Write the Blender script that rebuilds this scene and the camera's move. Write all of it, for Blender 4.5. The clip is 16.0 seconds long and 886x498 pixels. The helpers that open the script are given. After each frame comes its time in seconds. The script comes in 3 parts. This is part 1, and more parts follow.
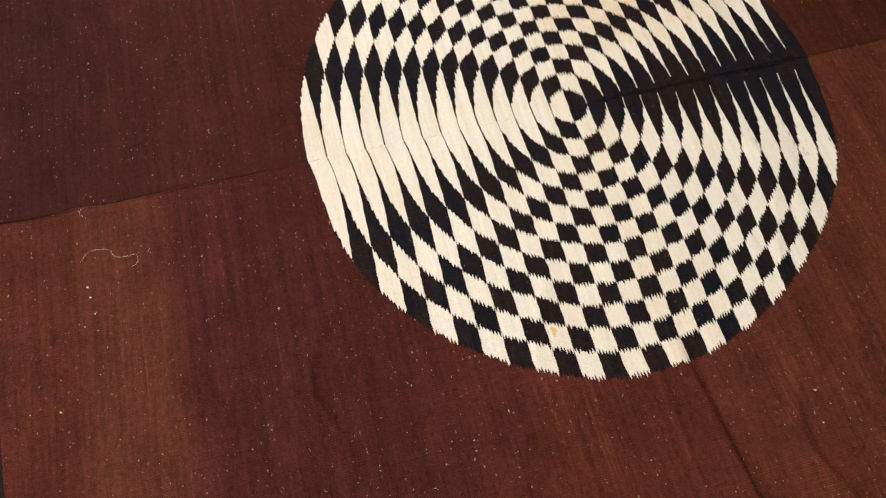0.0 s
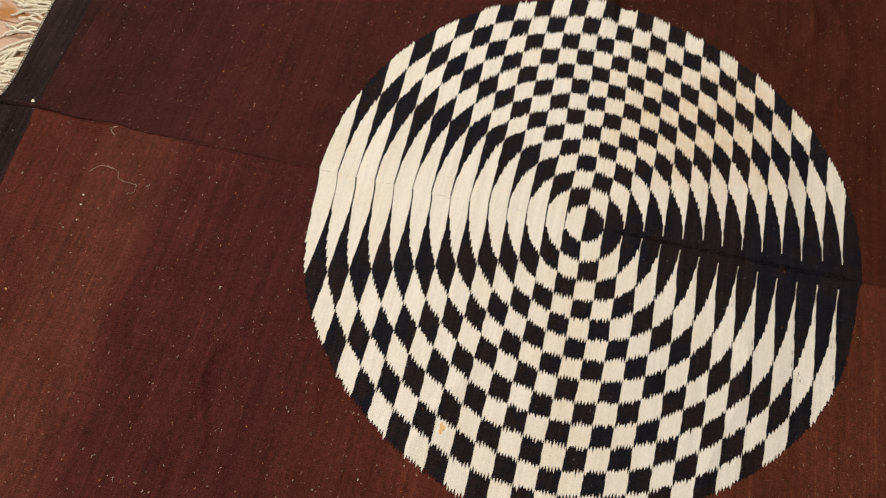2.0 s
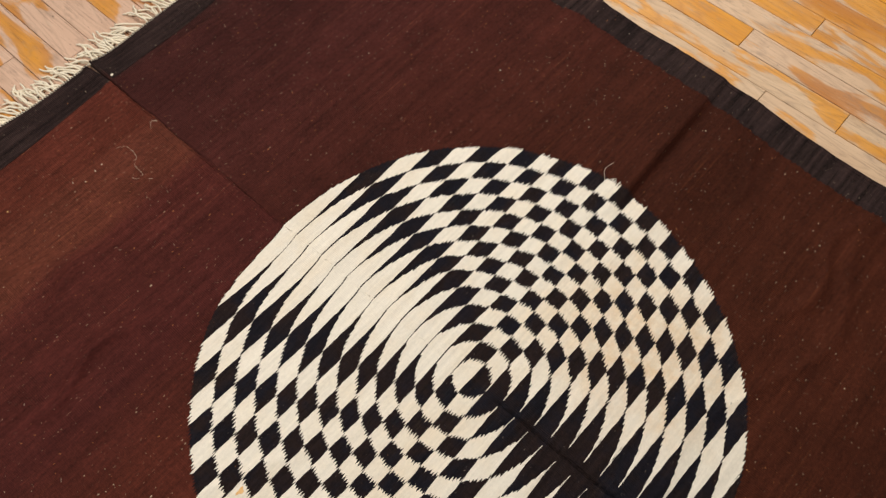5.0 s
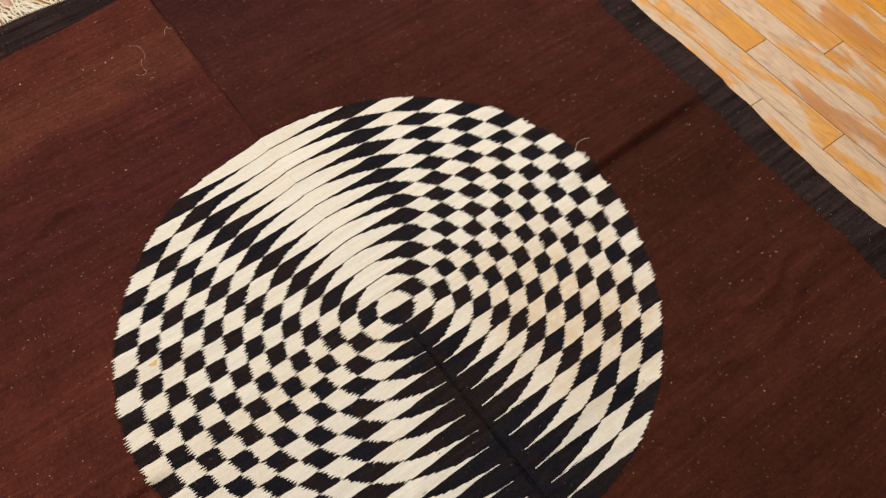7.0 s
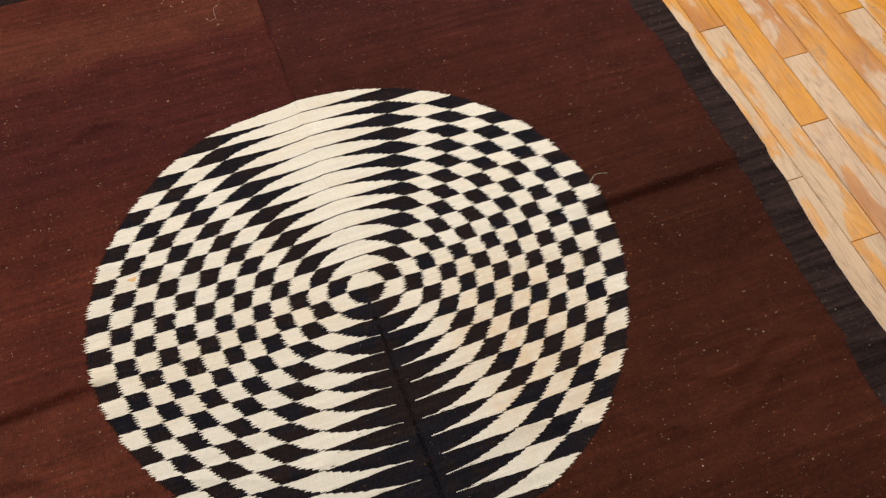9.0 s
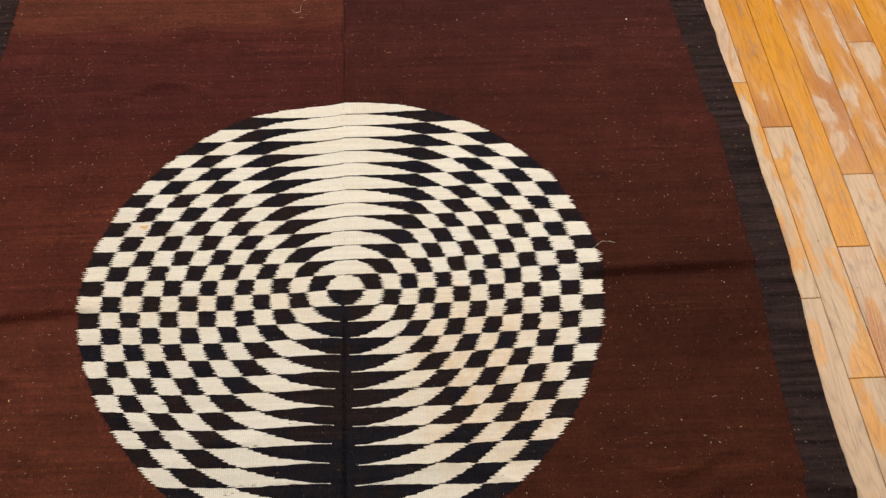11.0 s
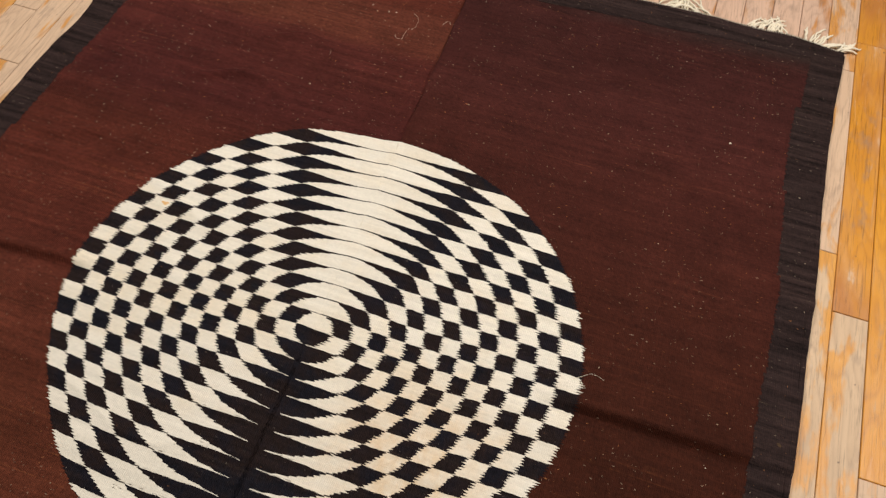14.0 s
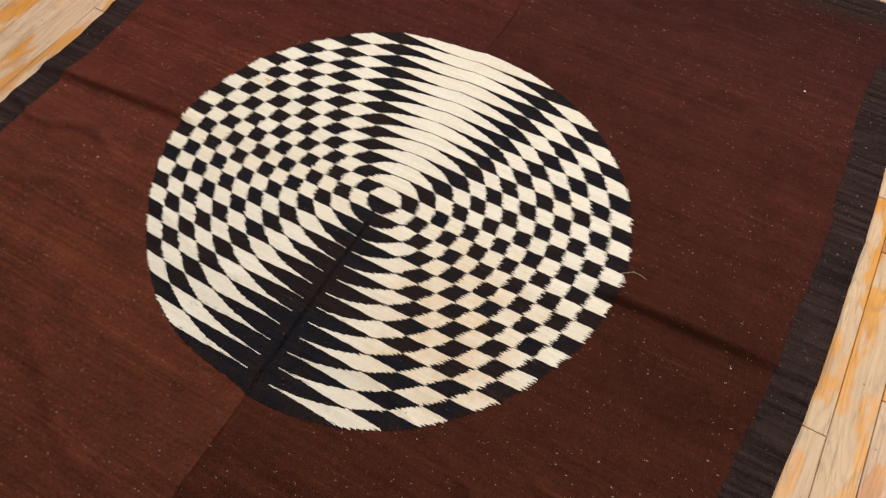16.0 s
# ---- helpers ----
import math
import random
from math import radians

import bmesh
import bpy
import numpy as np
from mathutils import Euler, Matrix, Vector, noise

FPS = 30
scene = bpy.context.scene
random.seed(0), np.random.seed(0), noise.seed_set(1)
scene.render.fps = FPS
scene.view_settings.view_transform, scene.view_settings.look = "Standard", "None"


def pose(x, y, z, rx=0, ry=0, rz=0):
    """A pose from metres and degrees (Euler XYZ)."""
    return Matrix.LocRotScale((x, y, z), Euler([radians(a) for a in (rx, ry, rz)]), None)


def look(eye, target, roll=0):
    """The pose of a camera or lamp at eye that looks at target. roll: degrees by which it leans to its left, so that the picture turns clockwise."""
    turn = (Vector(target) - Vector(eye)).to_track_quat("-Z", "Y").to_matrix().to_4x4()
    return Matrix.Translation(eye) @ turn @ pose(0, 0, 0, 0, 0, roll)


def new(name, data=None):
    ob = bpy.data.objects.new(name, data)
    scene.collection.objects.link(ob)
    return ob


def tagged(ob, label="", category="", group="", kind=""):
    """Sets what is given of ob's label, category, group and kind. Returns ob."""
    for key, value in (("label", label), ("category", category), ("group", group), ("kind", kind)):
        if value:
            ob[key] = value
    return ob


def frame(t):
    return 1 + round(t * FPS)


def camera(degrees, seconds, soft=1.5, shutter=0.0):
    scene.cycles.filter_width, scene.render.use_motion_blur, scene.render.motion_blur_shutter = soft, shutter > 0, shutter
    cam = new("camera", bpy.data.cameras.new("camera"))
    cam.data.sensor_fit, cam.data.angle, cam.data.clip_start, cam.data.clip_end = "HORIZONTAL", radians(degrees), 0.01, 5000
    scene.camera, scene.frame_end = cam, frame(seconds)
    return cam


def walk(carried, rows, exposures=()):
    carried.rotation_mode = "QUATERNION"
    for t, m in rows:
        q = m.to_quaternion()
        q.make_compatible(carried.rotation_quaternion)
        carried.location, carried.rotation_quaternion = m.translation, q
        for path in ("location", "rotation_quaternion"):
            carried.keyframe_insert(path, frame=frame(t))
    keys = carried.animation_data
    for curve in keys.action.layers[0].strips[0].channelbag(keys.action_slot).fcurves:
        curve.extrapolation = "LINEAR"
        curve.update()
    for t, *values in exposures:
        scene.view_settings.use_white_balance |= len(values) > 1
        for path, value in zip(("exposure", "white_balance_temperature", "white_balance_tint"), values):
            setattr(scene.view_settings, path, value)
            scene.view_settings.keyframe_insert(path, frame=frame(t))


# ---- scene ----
cam = camera(58.9, 16.0, 1.45)
PATH = [
    (0, (-0.447, -0.742, 1.136), (-0.183, 0.105, -0.657), 3.4),
    (0.5, (-0.38, -0.707, 1.152), (-0.201, 0.157, -0.643), 4.2),
    (1, (-0.287, -0.626, 1.167), (-0.218, 0.238, -0.636), 4.2),
    (1.5, (-0.209, -0.61, 1.163), (-0.252, 0.244, -0.645), 3.9),
    (2, (-0.127, -0.65, 1.191), (-0.265, 0.2, -0.615), 4.6),
    (2.5, (-0.068, -0.616, 1.242), (-0.308, 0.215, -0.56), 4.3),
    (3, (-0.032, -0.488, 1.271), (-0.36, 0.297, -0.539), 3.7),
    (3.5, (0.011, -0.431, 1.291), (-0.393, 0.325, -0.516), 3.2),
    (4, (0.092, -0.444, 1.318), (-0.381, 0.284, -0.484), 2.4),
    (4.5, (0.184, -0.435, 1.331), (-0.355, 0.282, -0.456), 1.8),
    (4.7, (0.208, -0.398, 1.338), (-0.352, 0.312, -0.446), 1.8),
    (6.8, (0.483, -0.267, 1.282), (-0.272, 0.341, -0.467), 1.5),
    (7, (0.522, -0.279, 1.296), (-0.243, 0.311, -0.456), 1.7),
    (7.5, (0.572, -0.249, 1.308), (-0.229, 0.3, -0.441), 2.1),
    (8, (0.569, -0.148, 1.292), (-0.27, 0.344, -0.455), 2.1),
    (8.5, (0.568, -0.102, 1.277), (-0.313, 0.329, -0.466), 2.0),
    (9, (0.662, -0.097, 1.296), (-0.259, 0.271, -0.441), 2.1),
    (9.5, (0.77, -0.073, 1.327), (-0.188, 0.229, -0.403), 2.2),
    (10, (0.753, -0.014, 1.333), (-0.231, 0.216, -0.393), 2.3),
    (10.2, (0.719, 0.024, 1.317), (-0.286, 0.227, -0.401), 2.3),
    (12.3, (0.733, 0.288, 1.381), (-0.273, 0.186, -0.345), 1.2),
    (12.5, (0.716, 0.315, 1.392), (-0.288, 0.19, -0.333), 1.3),
    (13, (0.63, 0.377, 1.371), (-0.387, 0.188, -0.34), 1.8),
    (13.5, (0.561, 0.419, 1.344), (-0.45, 0.16, -0.362), 1.7),
    (14, (0.533, 0.433, 1.321), (-0.467, 0.108, -0.381), 1.7),
    (14.5, (0.529, 0.429, 1.301), (-0.452, 0.049, -0.4), 1.6),
    (15, (0.561, 0.444, 1.28), (-0.403, 0.014, -0.419), 1.1),
    (15.5, (0.664, 0.494, 1.301), (-0.288, 0.025, -0.394), 0.9),
    (16, (0.76, 0.565, 1.296), (-0.173, 0.053, -0.398), 0.4),
]
walk(cam, [(t, look(eye, target, roll)) for t, eye, target, roll in PATH], [(0.0, 0.11), (1.0, 0.0), (1.5, -0.05), (4.5, -0.05), (7.0, 0.0), (14.5, 0.0), (16.0, 0.08)])

# ---- light: a warm-lit room, large soft ceiling lamps assumed out of view ----
world = bpy.data.worlds.new("world")
world.use_nodes = True
world.node_tree.nodes["Background"].inputs[0].default_value = (1.0, 0.86, 0.70, 1)
world.node_tree.nodes["Background"].inputs[1].default_value = 0.02
scene.world = world


def area_lamp(name, eye, target, size, watts, colour):
    data = bpy.data.lights.new(name, "AREA")
    data.shape, data.size, data.energy, data.color = "DISK", size, watts, colour
    lamp = new(name, data)
    lamp.matrix_world = look(eye, target)
    return lamp


# no known fixtures: positions and watts balance the brightness over rug and floor
area_lamp("assumed_lamp", (-0.75, 1.75, 2.5), (-0.2, 0.7, 0), 0.40, 66, (1.0, 0.955, 0.915))
area_lamp("assumed_lamp", (-1.0, -1.25, 2.5), (-0.1, -0.5, 0), 0.40, 52, (1.0, 0.955, 0.915))


# ---- materials ----
class Nodes:
    """A short hand for node materials."""

    def __init__(self, name):
        self.mat = bpy.data.materials.new(name)
        self.mat.use_nodes = True
        self.tree = self.mat.node_tree
        self.bsdf = self.tree.nodes["Principled BSDF"]
        self.pos = self.add("ShaderNodeNewGeometry").outputs["Position"]

    def add(self, kind, **settings):
        node = self.tree.nodes.new(kind)
        for key, value in settings.items():
            setattr(node, key, value)
        return node

    def link(self, a, b):
        if isinstance(a, (int, float, tuple)):
            b.default_value = a
        else:
            self.tree.links.new(a, b)

    def math(self, op, a, b=0.0, c=0.0):
        n = self.add("ShaderNodeMath", operation=op)
        for i, v in enumerate((a, b, c)):
            self.link(v, n.inputs[i])
        return n.outputs[0]

    def vec(self, op, a, b):
        n = self.add("ShaderNodeVectorMath", operation=op)
        self.link(a, n.inputs[0])
        self.link(b, n.inputs[1])
        return n.outputs[0]

    def noise(self, at, scale, detail=2.0, rough=0.5, distort=0.0):
        n = self.add("ShaderNodeTexNoise")
        self.link(at, n.inputs["Vector"])
        n.inputs["Scale"].default_value, n.inputs["Detail"].default_value = scale, detail
        n.inputs["Roughness"].default_value, n.inputs["Distortion"].default_value = rough, distort
        return n.outputs["Fac"]

    def ramp(self, fac, stops):
        n = self.add("ShaderNodeValToRGB")
        self.link(fac, n.inputs[0])
        e = n.color_ramp.elements
        while len(e) < len(stops):
            e.new(0.5)
        for s, (p, c) in zip(e, stops):
            s.position = p
            s.color = (c, c, c, 1) if isinstance(c, (int, float)) else (*c, 1)
        return n.outputs[0]

    def mix(self, fac, a, b, blend="MIX"):
        n = self.add("ShaderNodeMix", data_type="RGBA", blend_type=blend)
        self.link(fac, n.inputs["Factor"])
        self.link((*a, 1) if isinstance(a, tuple) and len(a) == 3 else a, n.inputs["A"])
        self.link((*b, 1) if isinstance(b, tuple) and len(b) == 3 else b, n.inputs["B"])
        return n.outputs["Result"]

    def bump(self, height, strength, distance, normal=None):
        n = self.add("ShaderNodeBump")
        self.link(height, n.inputs["Height"])
        n.inputs["Strength"].default_value, n.inputs["Distance"].default_value = strength, distance
        if normal is not None:
            self.link(normal, n.inputs["Normal"])
        return n.outputs[0]

    def done(self, colour, roughness, normal=None, specular=0.5, sheen=0.0):
        self.link((*colour, 1) if isinstance(colour, tuple) and len(colour) == 3 else colour, self.bsdf.inputs["Base Color"])
        self.link(roughness, self.bsdf.inputs["Roughness"])
        if normal is not None:
            self.link(normal, self.bsdf.inputs["Normal"])
        self.bsdf.inputs["Specular IOR Level"].default_value = specular
        self.bsdf.inputs["Sheen Weight"].default_value = sheen
        self.bsdf.inputs["Sheen Roughness"].default_value = 0.5
        return self.mat


def wool(name, stops, seed, speck=0.0, streak=0.35, sheen=0.0, rib=0.5, speck_colour=(0.42, 0.33, 0.24), grain_depth=0.85, gloss=0.07, dyed=False, tea=False):
    """Weft-faced wool: colour drifts in bands across the weave, ribs run along the warp, pale flecks of lint cling to it."""
    n = Nodes(name)
    at = n.vec("ADD", n.pos, (seed, seed * 0.37, 0))
    bands = n.noise(n.vec("MULTIPLY", at, (1.0, 0.05, 0)), 3.6, 4, 0.65)
    fine = n.noise(n.vec("MULTIPLY", at, (1.0, 0.035, 0)), 95, 4, 0.7)
    patch = n.noise(at, 11, 5, 0.7)
    grain = n.noise(n.vec("MULTIPLY", at, (1.0, 0.55, 1)), 210, 5, 0.85)
    tone = n.math("ADD", n.math("MULTIPLY", bands, 0.62), n.math("MULTIPLY", patch, 0.38))
    if dyed:                                         # dye lots change from one stretch of weaving to the next
        xyz = n.add("ShaderNodeSeparateXYZ")
        n.link(n.pos, xyz.inputs[0])
        drift = n.math("MULTIPLY", n.math("SUBTRACT", n.noise(n.vec("MULTIPLY", at, (3.0, 0.4, 0)), 6, 5, 0.7), 0.5), 0.05)
        tone = n.math("ADD", n.math("MULTIPLY_ADD", xyz.outputs[0], 1 / 2.2, 0.5), drift)
    colour = n.ramp(tone, stops)
    if dyed:
        lot = n.ramp(bands, [(0.30, 0.80), (0.5, 1.0), (0.70, 1.22)])
        mottle = n.ramp(patch, [(0.30, 0.86), (0.5, 1.06), (0.70, 1.26)])
        colour = n.mix(1.0, n.mix(1.0, colour, lot, "MULTIPLY"), mottle, "MULTIPLY")
    if tea:                                          # a faint tea-coloured stain that has spread through the pale yarn
        away = n.add("ShaderNodeVectorMath", operation="LENGTH")
        n.link(n.vec("MULTIPLY", n.vec("SUBTRACT", n.pos, (0.20, 0.27, 0.0)), (1.0, 1.15, 0.0)), away.inputs[0])
        spread = n.math("MULTIPLY_ADD", n.noise(n.pos, 9, 5, 0.65), 0.26, away.outputs["Value"])
        wet = n.math("MULTIPLY", n.ramp(spread, [(0.20, 1.0), (0.37, 0.0)]), n.ramp(n.noise(n.pos, 34, 4, 0.7), [(0.36, 0.35), (0.62, 1.0)]))
        colour = n.mix(n.math("MULTIPLY", wet, 0.75), colour, (0.66, 0.48, 0.29))
    fine = n.ramp(fine, [(0.34, 0.0), (0.66, 1.0)])
    grain = n.ramp(grain, [(0.30, 0.0), (0.70, 1.0)])
    shade = n.math("ADD", 1.0 - streak * 0.5 - grain_depth * 0.5, n.math("ADD", n.math("MULTIPLY", fine, streak), n.math("MULTIPLY", grain, grain_depth)))
    grey = n.add("ShaderNodeCombineColor")
    for i in range(3):
        n.link(shade, grey.inputs[i])
    colour = n.mix(1.0, colour, grey.outputs[0], "MULTIPLY")
    if speck:
        rubbed = n.ramp(n.noise(n.vec("MULTIPLY", at, (1.0, 0.09, 0)), 260, 3, 0.6), [(0.60, 0.0), (0.74, 0.55)])
        rubbed = n.math("MULTIPLY", rubbed, n.ramp(n.noise(at, 9, 3, 0.6), [(0.45, 0.15), (0.65, 1.0)]))
        colour = n.mix(rubbed, colour, n.mix(1.0, colour, (2.1, 2.3, 2.3), "MULTIPLY"))
        # single lighter yarns run right across, thick in some stretches of the weaving
        yarn = n.ramp(n.noise(n.vec("MULTIPLY", at, (1.0, 0.014, 0)), 170, 2, 0.5), [(0.60, 0.0), (0.68, 0.8)])
        yarn = n.math("MULTIPLY", yarn, n.ramp(n.noise(n.vec("MULTIPLY", at, (1.0, 0.25, 0)), 6.5, 3, 0.6), [(0.47, 0.05), (0.62, 1.0)]))
        yarn = n.math("MULTIPLY", yarn, n.ramp(n.noise(n.vec("MULTIPLY", at, (1.0, 0.4, 0)), 120, 3, 0.6), [(0.40, 0.1), (0.60, 1.0)]))
        colour = n.mix(yarn, colour, n.mix(1.0, colour, (1.9, 2.2, 1.7), "MULTIPLY"))
        wn = n.add("ShaderNodeTexNoise")
        n.link(at, wn.inputs["Vector"])
        wn.inputs["Scale"].default_value = 230
        warp = wn.outputs["Color"]
        for scale, size, share in ((230, 0.18, speck * 2.2), (120, 0.10, speck * 0.25), (70, 0.055, speck * 0.6)):
            v = n.add("ShaderNodeTexVoronoi")
            n.link(n.vec("ADD", n.vec("MULTIPLY", at, (1.0, 0.6, 1.0)), n.vec("MULTIPLY", warp, (0.006, 0.006, 0.0))), v.inputs["Vector"])
            v.inputs["Scale"].default_value = scale
            dot = n.ramp(v.outputs["Distance"], [(0.0, 1.0), (size * 0.7, 0.8), (size, 0.0)])
            sep = n.add("ShaderNodeSeparateColor")
            n.link(v.outputs["Color"], sep.inputs[0])
            where = n.noise(at, 5, 2, 0.5)
            some = n.math("GREATER_THAN", n.math("ADD", sep.outputs[0], n.math("MULTIPLY", where, 0.3)), 1.15 - share)
            strong = n.math("POWER", sep.outputs[1], 1.6)
            tint = n.mix(n.math("GREATER_THAN", sep.outputs[2], 0.7), speck_colour, tuple(c * k for c, k in zip(speck_colour, (1.0, 0.55, 0.3))))
            colour = n.mix(n.math("MULTIPLY", n.math("MULTIPLY", dot, some), strong), colour, tint)
    ribs = n.add("ShaderNodeTexWave", wave_type="BANDS", bands_direction="Y")
    n.link(n.vec("MULTIPLY", at, (0.04, 1, 0)), ribs.inputs["Vector"])
    ribs.inputs["Scale"].default_value, ribs.inputs["Distortion"].default_value = 95, 3.2
    ribs.inputs["Detail"].default_value, ribs.inputs["Detail Scale"].default_value = 3, 2.2
    normal = n.bump(ribs.outputs["Fac"], rib, 0.002)
    normal = n.bump(n.noise(n.vec("MULTIPLY", at, (1, 0.25, 1)), 230, 4, 0.75), 0.5, 0.0016, normal)
    return n.done(colour, 0.75, normal, gloss, sheen)


UPPER_LOTS = [(0.030, (0.0223, 0.0136, 0.0116)), (0.062, (0.0405, 0.0114, 0.0095)), (0.18, (0.0455, 0.0117, 0.0092)), (0.27, (0.0506, 0.0125, 0.0087)), (0.41, (0.0430, 0.0108, 0.0062)), (0.50, (0.0395, 0.0101, 0.0052)), (0.64, (0.0480, 0.0124, 0.0060)), (0.82, (0.0490, 0.0126, 0.0062))]
LOWER_LOTS = [(0.045, (0.0700, 0.0168, 0.0107)), (0.106, (0.0770, 0.0188, 0.0111)), (0.128, (0.0933, 0.0259, 0.0152)), (0.167, (0.0912, 0.0251, 0.0147)), (0.188, (0.0641, 0.0149, 0.0111)), (0.295, (0.0606, 0.0137, 0.0109)),
              (0.364, (0.0770, 0.0178, 0.0107)), (0.50, (0.0723, 0.0166, 0.0099)), (0.52, (0.0886, 0.0220, 0.0128)), (0.66, (0.0900, 0.0240, 0.0122)), (0.86, (0.0800, 0.0214, 0.0108))]
BROWN = wool("brown_wool", UPPER_LOTS, 0.0, 0.15, 0.40, rib=0.5, speck_colour=(0.55, 0.42, 0.29), dyed=True)
BROWN_2 = wool("brown_wool_second_panel", LOWER_LOTS, 3.3, 0.18, 0.48, rib=0.55, speck_colour=(0.55, 0.42, 0.29), dyed=True)
CHARCOAL = wool("charcoal_wool", [(0.35, (0.0155, 0.0092, 0.0088)), (0.5, (0.0268, 0.0158, 0.0141)), (0.65, (0.0191, 0.0115, 0.0107))], 7.7, 0.14, 1.2)
BLACK = wool("black_wool", [(0.36, (0.0085, 0.0078, 0.0125)), (0.46, (0.0170, 0.0100, 0.0088)), (0.53, (0.0080, 0.0076, 0.0115)), (0.62, (0.0180, 0.0108, 0.0092))], 1.9, 0.08, 0.6, 0.0, 0.6, (0.2, 0.16, 0.13), 0.95, 0.08)
CREAM = wool("cream_wool", [(0.35, (0.7084, 0.6532, 0.5336)), (0.5, (0.7360, 0.6808, 0.5704)), (0.62, (0.7176, 0.6348, 0.4968)), (0.75, (0.7360, 0.6164, 0.4508))], 5.1, 0.0, 0.14, 0.0, 0.22, (0, 0, 0), 0.18, tea=True)
n = Nodes("cotton_cord")
cord_noise = n.noise(n.pos, 260, 3, 0.6)
COTTON = n.done(n.mix(cord_noise, (0.66, 0.57, 0.42), (0.86, 0.79, 0.63)), 0.9, n.bump(cord_noise, 0.7, 0.001), 0.15)
n = Nodes("ochre_stain")
OCHRE = n.done(n.mix(n.noise(n.pos, 200, 2), (0.62, 0.30, 0.06), (0.75, 0.52, 0.27)), 0.9, None, 0.1)
# dark grey so the added shell throws little fill light on the creases
n = Nodes("plain_wall")
WALL = n.done(n.mix(n.noise(n.pos, 3, 4), (0.26, 0.25, 0.24), (0.30, 0.29, 0.28)), 0.8, n.bump(n.noise(n.pos, 120, 3), 0.1, 0.002), 0.3)
n = Nodes("dark_gap")
GAP = n.done(n.mix(n.noise(n.pos, 60, 3), (0.035, 0.02, 0.012), (0.09, 0.055, 0.03)), 0.9, None, 0.1)


def oak():
    """Oak strips whose orange finish has worn through in patches to bare pinkish-beige wood."""
    n = Nodes("worn_oak")
    rnd = n.add("ShaderNodeObjectInfo").outputs["Random"]
    off = n.add("ShaderNodeCombineXYZ")
    n.link(n.math("MULTIPLY", rnd, 37.0), off.inputs[0])
    n.link(n.math("MULTIPLY", rnd, 91.0), off.inputs[1])
    n.link(n.math("MULTIPLY", rnd, 53.0), off.inputs[2])
    at = n.vec("ADD", n.pos, off.outputs[0])
    # each strip carries its own share of finish and its own hue
    strip = n.add("ShaderNodeSeparateColor")
    n.link(n.add("ShaderNodeObjectInfo").outputs["Color"], strip.inputs[0])
    fibre = n.noise(n.vec("MULTIPLY", at, (0.035, 1, 1)), 330, 5, 0.75)
    broad = n.noise(n.vec("MULTIPLY", at, (0.2, 1, 1)), 20, 5, 0.65)
    worn = n.noise(n.vec("MULTIPLY", at, (0.32, 1, 1)), 15, 4, 0.55, 0.35)
    worn = n.math("ADD", worn, n.math("MULTIPLY", n.math("SUBTRACT", fibre, 0.5), 0.10))
    kept = n.ramp(n.math("MULTIPLY_ADD", n.math("SUBTRACT", strip.outputs[0], 0.5), 0.5, worn), [(0.475, 0.0), (0.53, 0.8), (0.70, 1.0)])
    # growth rings: contours of a long drawn-out field, so that they close in tall arches
    field = n.noise(n.vec("MULTIPLY", at, (0.13, 1.0, 1.0)), 17, 1.2, 0.4)
    ring = n.math("FRACT", n.math("MULTIPLY_ADD", fibre, 0.35, n.math("MULTIPLY", field, 15.0)))
    figure = n.ramp(ring, [(0.0, 0.15), (0.22, 0.75), (0.75, 1.0), (1.0, 0.2)])
    late = n.math("SUBTRACT", 1.0, figure)
    bare = n.mix(broad, (0.46, 0.305, 0.178), (0.69, 0.50, 0.315))
    bare = n.mix(n.math("MULTIPLY", strip.outputs[2], 0.9), bare, n.mix(broad, (0.50, 0.32, 0.225), (0.70, 0.47, 0.34)))
    bare = n.mix(n.math("MULTIPLY", late, 0.34), bare, (0.27, 0.18, 0.115))
    finish = n.mix(broad, (0.54, 0.205, 0.012), (0.72, 0.335, 0.022))
    finish = n.mix(n.math("MULTIPLY", late, 0.5), finish, (0.40, 0.145, 0.014))
    red = n.ramp(n.noise(n.vec("MULTIPLY", at, (0.4, 1, 1)), 10, 3), [(0.42, 0.25), (0.62, 1.0)])
    finish = n.mix(n.math("MULTIPLY", red, strip.outputs[1]), finish, n.mix(broad, (0.33, 0.115, 0.022), (0.50, 0.20, 0.05)))
    colour = n.mix(kept, bare, finish)
    pores = n.ramp(fibre, [(0.33, 0.55), (0.46, 1.0)])
    colour = n.mix(1.0, colour, pores, "MULTIPLY")
    scuff = n.ramp(n.noise(n.vec("MULTIPLY", at, (0.16, 1, 1)), 60, 5, 0.8, 0.5), [(0.60, 0.0), (0.72, 0.5)])
    colour = n.mix(scuff, colour, (0.58, 0.46, 0.34))
    grime = n.ramp(n.noise(n.vec("MULTIPLY", at, (0.5, 1, 1)), 19, 4, 0.7), [(0.56, 0.0), (0.74, 0.6)])
    colour = n.mix(grime, colour, (0.24, 0.17, 0.125))
    nails = n.ramp(n.noise(n.vec("MULTIPLY", at, (0.8, 1, 1)), 95, 1, 0.4), [(0.77, 0.0), (0.81, 0.8)])
    colour = n.mix(nails, colour, (0.07, 0.045, 0.03))
    rough = n.math("SUBTRACT", 0.60, n.math("MULTIPLY", kept, 0.18))
    normal = n.bump(n.math("ADD", n.math("MULTIPLY", fibre, 0.7), n.math("MULTIPLY", figure, 0.3)), 0.5, 0.0012)
    return n.done(colour, rough, normal, 0.4)


OAK = oak()


